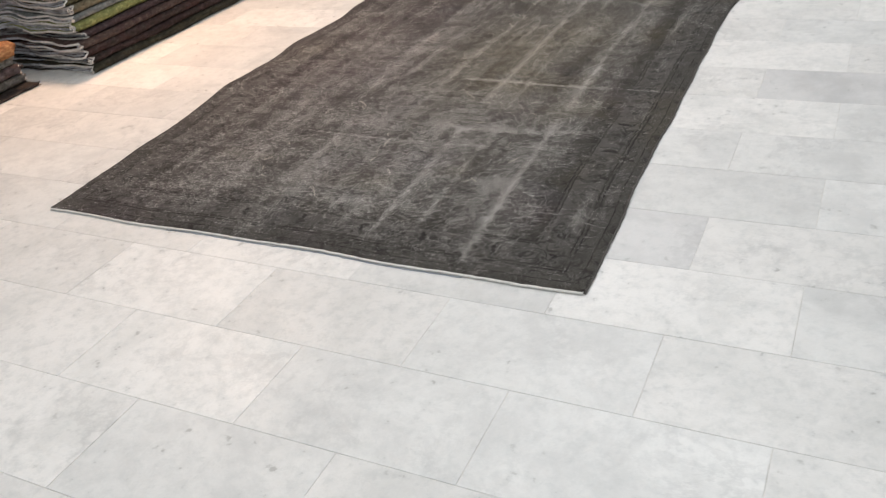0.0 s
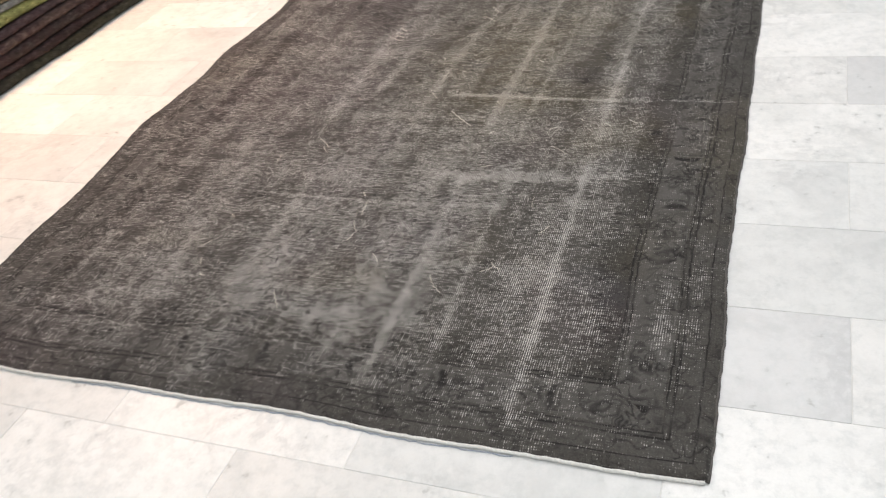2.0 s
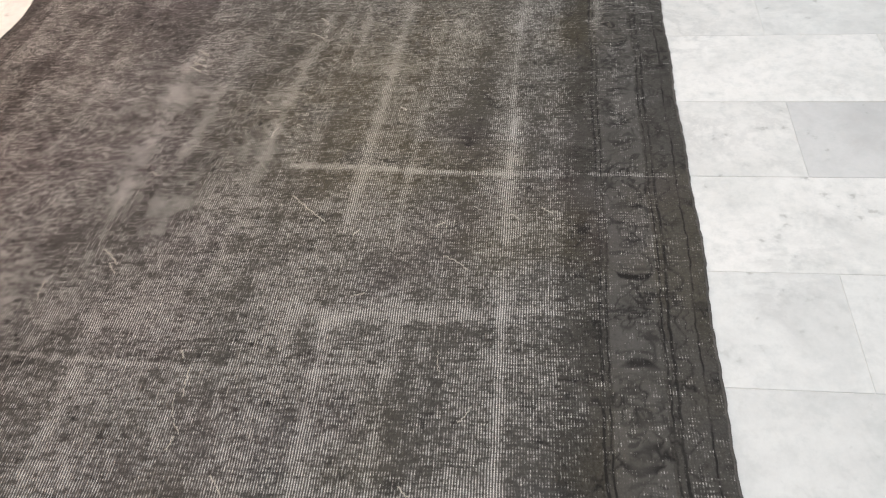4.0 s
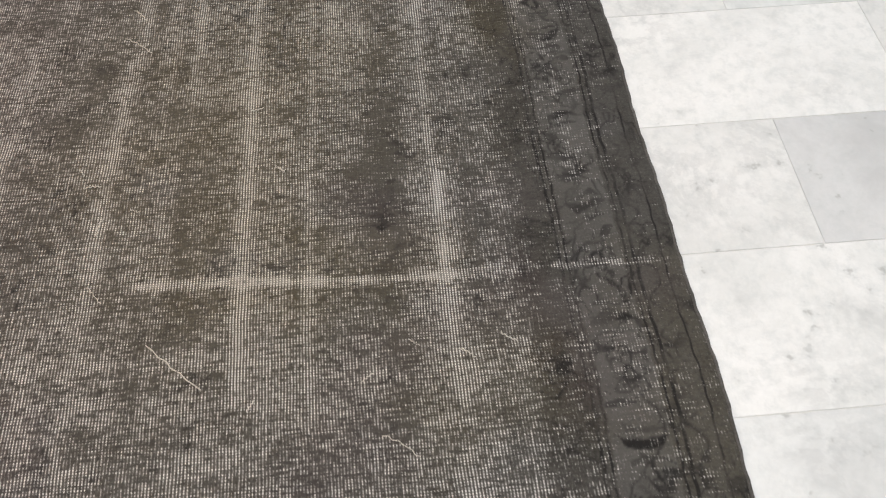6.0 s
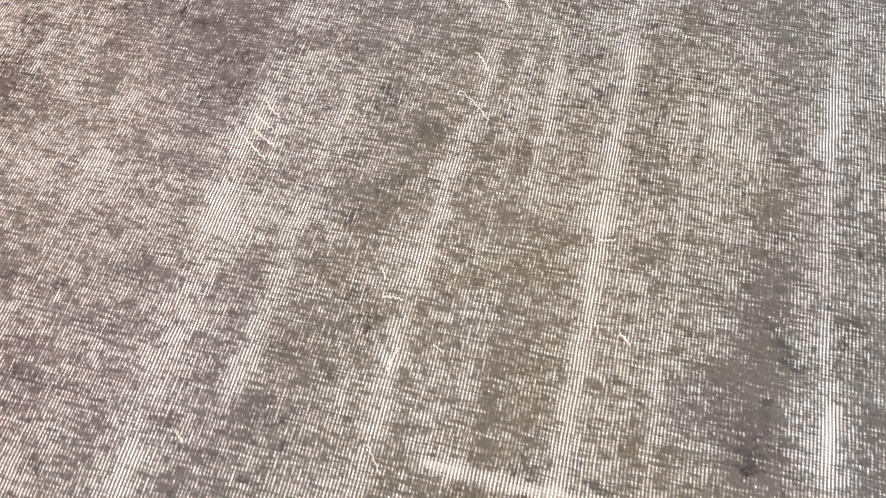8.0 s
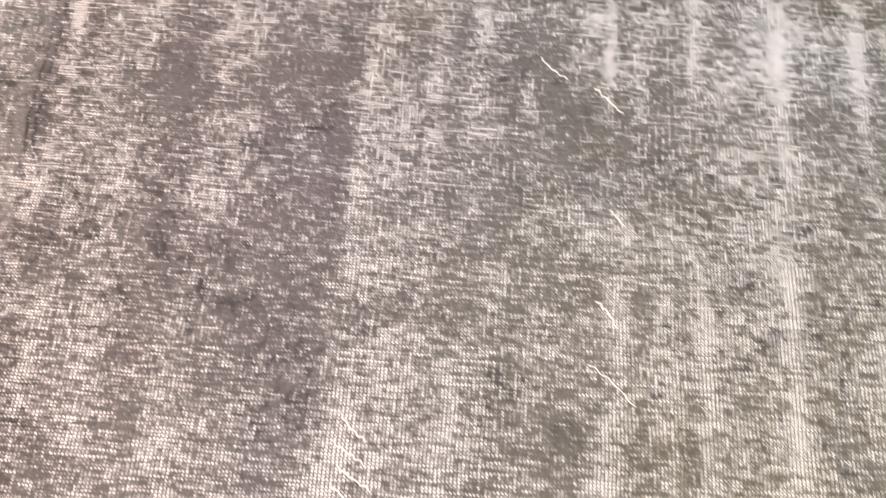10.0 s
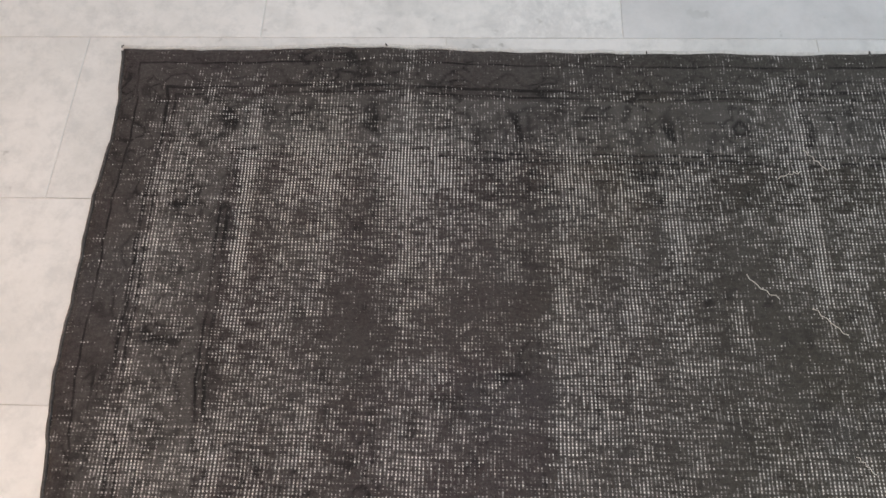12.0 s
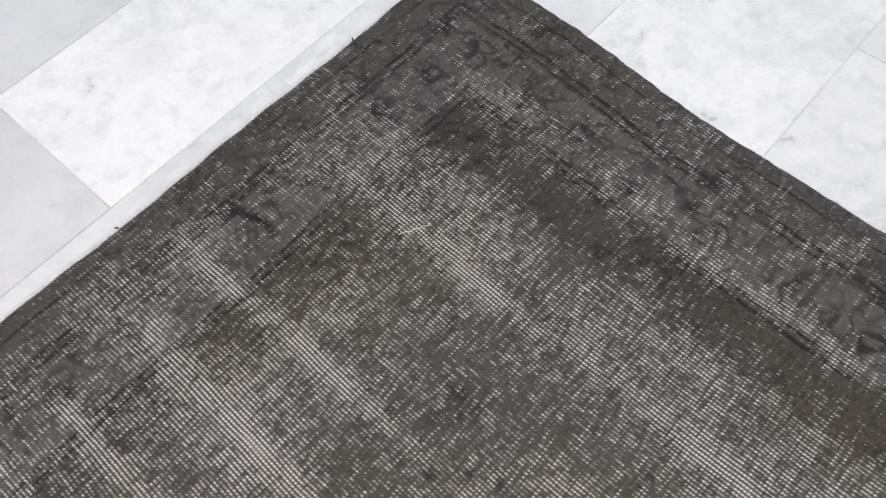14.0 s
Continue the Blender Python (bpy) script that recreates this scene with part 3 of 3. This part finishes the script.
part("selvedge", cord(bmesh.new(), [(x - 0.0005, y, 0.004) for x, y in side_line], 0.0034), SIDE_CORD, rug, "dark overcast selvedge")
part("selvedge", cord(bmesh.new(), [(x - 0.001, y, ground(x, y) - 0.0022) for x, y in left_line], 0.0026), SIDE_CORD, rug, "dark overcast selvedge")

THREADS = [  # middle x, y, length, heading in degrees: mends and loose ends of ivory thread
    (-0.880, 1.235, 0.130, -43), (-0.526, 1.071, 0.068, -37), (-1.036, 1.527, 0.041, 83), (-1.026, 1.384, 0.043, -52), (-1.023, 2.003, 0.080, -41),
    (-0.719, 1.634, 0.024, -41), (-0.410, 1.218, 0.027, -42), (-0.340, 1.242, 0.032, -36), (-1.028, 2.438, 0.056, -45), (-1.111, 2.489, 0.055, -40),
    (-1.008, 2.697, 0.047, -50), (-1.030, 2.100, 0.045, -53), (-1.016, 2.245, 0.030, -50), (-1.353, 1.922, 0.048, -41), (-1.356, 1.889, 0.048, -30),
    (-1.346, 1.859, 0.052, -30), (-1.353, 1.834, 0.056, -35), (-1.068, 0.330, 0.070, -55), (-0.680, 0.445, 0.080, -52), (-1.290, 1.062, 0.070, -43),
    (-1.000, 0.735, 0.070, -82), (-0.877, 0.524, 0.045, -50), (-0.993, 0.664, 0.095, -66), (-0.552, 0.530, 0.036, -42), (-1.268, 1.026, 0.045, -48), (-0.470, 0.690, 0.040, 62), (-0.985, 0.600, 0.030, 80), (-1.030, 0.800, 0.022, -58), (-0.530, 0.807, 0.050, -83), (-1.404, 0.963, 0.047, -86), (-0.429, 2.585, 0.047, -30),
]
rnd = random.Random(12)
loose = [(x, y, n, a) for x, y, n, a in THREADS]
loose += [(rnd.choice((-1.02, -1.35, -0.55, -0.75)) + rnd.gauss(0, 0.03), rnd.uniform(0.3, 2.75), rnd.uniform(0.012, 0.035), rnd.uniform(-70, 60)) for _ in range(16)]
for cx, cy, length, heading in loose:
    d, curve = Vector((math.cos(radians(heading)), math.sin(radians(heading)))), rnd.uniform(-0.09, 0.09)
    points = []
    for k in range(9):
        s = k / 8 - 0.5
        q = Vector((cx, cy)) + d * (s * length) + Vector((-d.y, d.x)) * (curve * length * math.sin(math.pi * (s + 0.5)) + 0.0020 * math.sin(9 * k + cx * 50))
        points.append((q.x, q.y, ground(q.x, q.y) + 0.0016))
    part("loose_thread", cord(bmesh.new(), points, rnd.uniform(0.0006, 0.0011), 5), IVORY, rug, "ivory mending thread")


for k in range(6):
    tx = -2.0 + 0.36 * k + rnd.uniform(-0.16, 0.16)
    ty = float(outline("far", np.array(tx)))
    lean_x = rnd.uniform(-0.005, 0.005)
    tuft = [(tx + lean_x * j / 3, ty + 0.0016 * j, 0.007 + 0.0015 * math.sin(j)) for j in range(4)]
    part("tuft", cord(bmesh.new(), tuft, rnd.uniform(0.0009, 0.0016), 5), SIDE_CORD, rug, "loose dark wool tuft")


# ---- folded rugs in stacks ----
def folded_rug(name, colour, other, right, y0, y1, z0, thick, turns, depth, seed, label, group):
    """A rug folded over: nested bends drawn out along y; the round outer bend shows at its side, the pale layers at its ends."""
    r = random.Random(seed)
    half = min(thick / (4.3 * turns), 0.0058)
    strips = []
    for k in range(turns):
        radius = thick / 2 - half - 2.15 * half * k
        cx, cz = right - thick / 2 - (0.004 + 0.010 * r.random()) * k, z0 + thick / 2
        start = right - depth + r.uniform(-0.03, 0.03)
        low = [(float(x), cz - radius) for x in np.linspace(start, cx, 16)]
        bend = [(cx + radius * math.cos(a), cz + radius * math.sin(a)) for a in np.linspace(-math.pi / 2, math.pi / 2, 9)[1:-1]]
        strips.append(low + bend + [(x, cz + radius) for x, _ in low[::-1]])
    tail = thick * 0.05
    strips.append([(right - thick * 0.55 - 0.03 * q, z0 + thick / 2 + tail * math.sin(5 * q + seed)) for q in np.linspace(0, 1, 8)] + [(right - depth * 0.9, z0 + thick / 2)])
    bm = bmesh.new()
    steps = np.linspace(y0, y1, 40)

    def settle(p, y, q, number, at_end):
        ragged = 0.010 * math.sin(q * 0.55 + seed + number) + 0.008 * math.sin(q * 1.7 + 2 * seed) + 0.010 * number if at_end else 0.0
        wav = 0.006 * math.sin(3.1 * y + seed) + 0.004 * math.sin(13 * y + 2.3 * seed) + 0.002 * math.sin(41 * y + seed * 5)
        lie = 0.9 * math.exp(-((right - p[0]) / 0.10) ** 2)
        droop = (0.020 * math.sin(9 * (p[0] - right) - 0.4) + 0.010 * math.sin(23 * p[0])) * p[1] / 0.35 + 0.0035 * math.sin(15 * p[0] + 1.7 * seed)
        droop = droop * (1 - lie) * min(1.0, z0 / 0.05) + 0.0025 * math.sin(9 * y + seed) + 0.0012 * math.sin(33 * y + 3 * seed)
        return p[0] + wav, y + ragged, max(0.002, p[1] + droop)

    for number, line in enumerate(strips):
        loop_a, loop_b = [], []
        for k, p in enumerate(line):
            d = Vector(line[min(k + 1, len(line) - 1)]) - Vector(line[max(k - 1, 0)])
            n = Vector((-d.y, d.x)).normalized() * half
            loop_a.append(Vector(p) + n)
            loop_b.append(Vector(p) - n)
        ring = loop_a + loop_b[::-1]
        m, rings = len(line), []
        for j, y in enumerate(steps):
            rings.append([bm.verts.new(settle(p, y, i if i < m else 2 * m - 1 - i, number, j in (0, len(steps) - 1))) for i, p in enumerate(ring)])
        count = len(ring)
        for r0, r1 in zip(rings, rings[1:]):
            for i in range(count):
                bm.faces.new((r0[i], r1[i], r1[(i + 1) % count], r0[(i + 1) % count])).smooth = True
        for made in (rings[0], rings[-1]):
            for i in range(m - 1):
                face = bm.faces.new((made[i], made[i + 1], made[2 * m - 2 - i], made[2 * m - 1 - i]))
                face.material_index = 2 if number == 0 and 10 < i < m - 12 else 1
    bmesh.ops.recalc_face_normals(bm, faces=bm.faces[:])
    mesh = bpy.data.meshes.new(name)
    bm.to_mesh(mesh)
    bm.free()
    mesh.materials.append(folded_wool("folded_wool", [1.1 * v for v in colour], [1.1 * v for v in other]))
    mesh.materials.append(BACKING)
    mesh.materials.append(EDGING)
    ob = tagged(new(name, mesh), label, "folded rug", group)
    hem = [settle(p, y0, q, 0, True) for q, p in enumerate(strips[0])][9:-9]
    part("overcast_edging", cord(bmesh.new(), [(x, y - 0.003, max(z, 0.004)) for x, y, z in hem], 0.0034, 6), EDGING, ob, "pale overcast edging")
    if seed % 2 == 0 and z0 > 0:
        curl = [(right - thick * 0.52 + thick * (0.36 - 0.035 * k) * math.cos(0.7 * k - 1.2), z0 + thick * 0.5 + thick * (0.36 - 0.035 * k) * math.sin(0.7 * k - 1.2)) for k in range(9)]
        curl = [settle(p, y0, len(strips[0]) // 2, 0, True) for p in curl]
        part("curled_lip", cord(bmesh.new(), [(x, y - 0.006, z) for x, y, z in curl], 0.0042, 6), EDGING, ob, "pale curled lip of the fold")
    return ob


STACK = [  # colour, second colour, thickness, nested bends, front, words
    ((0.026, 0.023, 0.018), (0.036, 0.034, 0.022), 0.042, 2, 1.205, "dark olive-brown"),
    ((0.034, 0.020, 0.020), (0.028, 0.022, 0.020), 0.036, 2, 1.225, "dark maroon"),
    ((0.034, 0.026, 0.024), (0.044, 0.022, 0.022), 0.048, 2, 1.200, "dark brown"),
    ((0.062, 0.045, 0.040), (0.050, 0.030, 0.030), 0.040, 1, 1.180, "reddish-brown"),
    ((0.042, 0.030, 0.032), (0.052, 0.034, 0.036), 0.036, 2, 1.245, "plum-brown"),
    ((0.210, 0.210, 0.080), (0.150, 0.160, 0.065), 0.052, 2, 1.215, "lime-green"),
    ((0.150, 0.155, 0.150), (0.110, 0.118, 0.118), 0.032, 1, 1.225, "sage-grey"),
    ((0.130, 0.112, 0.076), (0.100, 0.085, 0.060), 0.044, 2, 1.240, "ochre-brown"),
    ((0.064, 0.058, 0.032), (0.048, 0.042, 0.030), 0.040, 2, 1.215, "olive"),
    ((0.048, 0.030, 0.036), (0.038, 0.028, 0.030), 0.046, 2, 1.220, "wine-red"),
    ((0.085, 0.072, 0.074), (0.060, 0.048, 0.052), 0.048, 2, 1.230, "dusty mauve"),
    ((0.042, 0.036, 0.036), (0.060, 0.054, 0.052), 0.048, 2, 1.210, "charcoal"),
]
z = 0.0
for k, (colour, other, thick, layers, front, words) in enumerate(STACK):
    shift = -0.006 * k - 0.012 * abs(math.sin(2.2 * k))
    folded_rug("folded_rug", colour, other, -2.965 + shift, front, 3.25 + 0.03 * math.sin(3 * k), z, thick, layers, 0.95, k + 1,
               words + " wool rug folded flat in a tall stack", "tall stack of folded rugs")
    z += thick + 0.002

LOW_STACK = [
    ((0.030, 0.024, 0.022), (0.045, 0.036, 0.032), 0.016, 1, 0.0, "thin dark brown"),
    ((0.120, 0.110, 0.100), (0.090, 0.085, 0.080), 0.050, 2, -0.07, "grey"),
    ((0.070, 0.050, 0.052), (0.090, 0.080, 0.080), 0.050, 2, -0.05, "mauve-grey"),
    ((0.150, 0.150, 0.140), (0.110, 0.110, 0.110), 0.045, 2, -0.07, "pale grey"),
    ((0.330, 0.170, 0.075), (0.260, 0.120, 0.060), 0.080, 1, -0.02, "tan-orange"),
]
z = 0.0
for k, (colour, other, thick, layers, out, words) in enumerate(LOW_STACK):
    folded_rug("folded_rug", colour, other, -3.19 + out, 0.66 + 0.012 * k, 1.02 - 0.01 * k, z, thick, layers, 0.8, 30 + k,
               words + " wool rug folded in a low pile", "low pile of folded rugs")
    z += thick + 0.002


# ---- floor tiles ----
ROWS_Y = [-0.109, 0.187, 0.477, 0.782, 1.074, 1.380, 1.680, 2.005, 2.300, 2.622, 2.936, 3.232]
while ROWS_Y[0] > Y0 + 0.3:
    ROWS_Y.insert(0, ROWS_Y[0] - (0.305 if ROWS_Y[0] < -0.2 else 0.302))
ROWS_Y.insert(0, Y0)
while ROWS_Y[-1] < Y1 - 0.3:
    ROWS_Y.append(ROWS_Y[-1] + 0.302)
ROWS_Y.append(Y1)
GREY_TILES = [(0.5, 1.53), (0.0, 0.33), (-0.95, 3.07), (-0.9, 3.35)]
PALE_TILES = [(-0.33, -0.56), (0.8, 0.62), (0.0, 0.93), (-0.06, -0.30), (-0.6, -0.85), (-0.3, 3.35), (0.25, -0.56)]
WHITE_TILES = [(-1.1, -0.85), (-0.9, -0.56), (0.35, 0.33), (0.0, 1.5), (0.1, 1.85), (0.8, 1.85), (0.0, 2.15), (-0.35, 3.07), (-1.5, 3.07), (-2.0, 3.07), (-2.4, 3.07), (-2.3, 2.75), (-2.3, 2.45), (-1.7, 3.35), (0.35, 0.04), (0.4, 1.2)]
tile_meshes = {}


def tile_mesh(w, h, material):
    key = (round(w, 3), round(h, 3), material.name)
    if key not in tile_meshes:
        mesh = bpy.data.meshes.new("tile")
        bm = bmesh.new()
        g, e, t = 0.0008, 0.0018, 0.0
        rings = []
        for inset, z in ((g, -0.0030), (g, t - 0.0006), (e, t)):
            rings.append([bm.verts.new((sx * (w / 2 - inset), sy * (h / 2 - inset), z)) for sx, sy in ((-1, -1), (1, -1), (1, 1), (-1, 1))])
        for r0, r1 in zip(rings, rings[1:]):
            for i in range(4):
                bm.faces.new((r0[i], r0[(i + 1) % 4], r1[(i + 1) % 4], r1[i]))
        bm.faces.new(rings[-1])
        bm.to_mesh(mesh)
        bm.free()
        mesh.materials.append(material)
        tile_meshes[key] = mesh
    return tile_meshes[key]


pick = random.Random(8)
for row, (ya, yb) in enumerate(zip(ROWS_Y, ROWS_Y[1:])):
    middle = (ya + yb) / 2
    count = round((middle - 0.035) / 0.302)
    odd = count % 2 == 0
    pitch = 0.578 if middle < 0.0 else 0.60
    start = (0.525 if odd else 0.235)
    cuts = [start + pitch * k for k in range(-12, 8)]
    cuts = [X0] + [c for c in cuts if X0 + 0.05 < c < X1 - 0.05] + [X1]
    for xa, xb in zip(cuts, cuts[1:]):
        inside = lambda spots: any(xa <= x < xb and ya <= y < yb for x, y in spots)
        roll = pick.random()
        material = MARBLE_GREY if roll < 0.05 else MARBLE_PALE if roll < 0.45 else MARBLE_WHITE
        material = MARBLE_GREY if inside(GREY_TILES) else MARBLE_PALE if inside(PALE_TILES) else MARBLE_WHITE if inside(WHITE_TILES) else material
        tile = new("tile", tile_mesh(xb - xa, yb - ya, material))
        tile.location = ((xa + xb) / 2, middle, pick.uniform(-0.0004, 0.0))
        tile.parent = floor
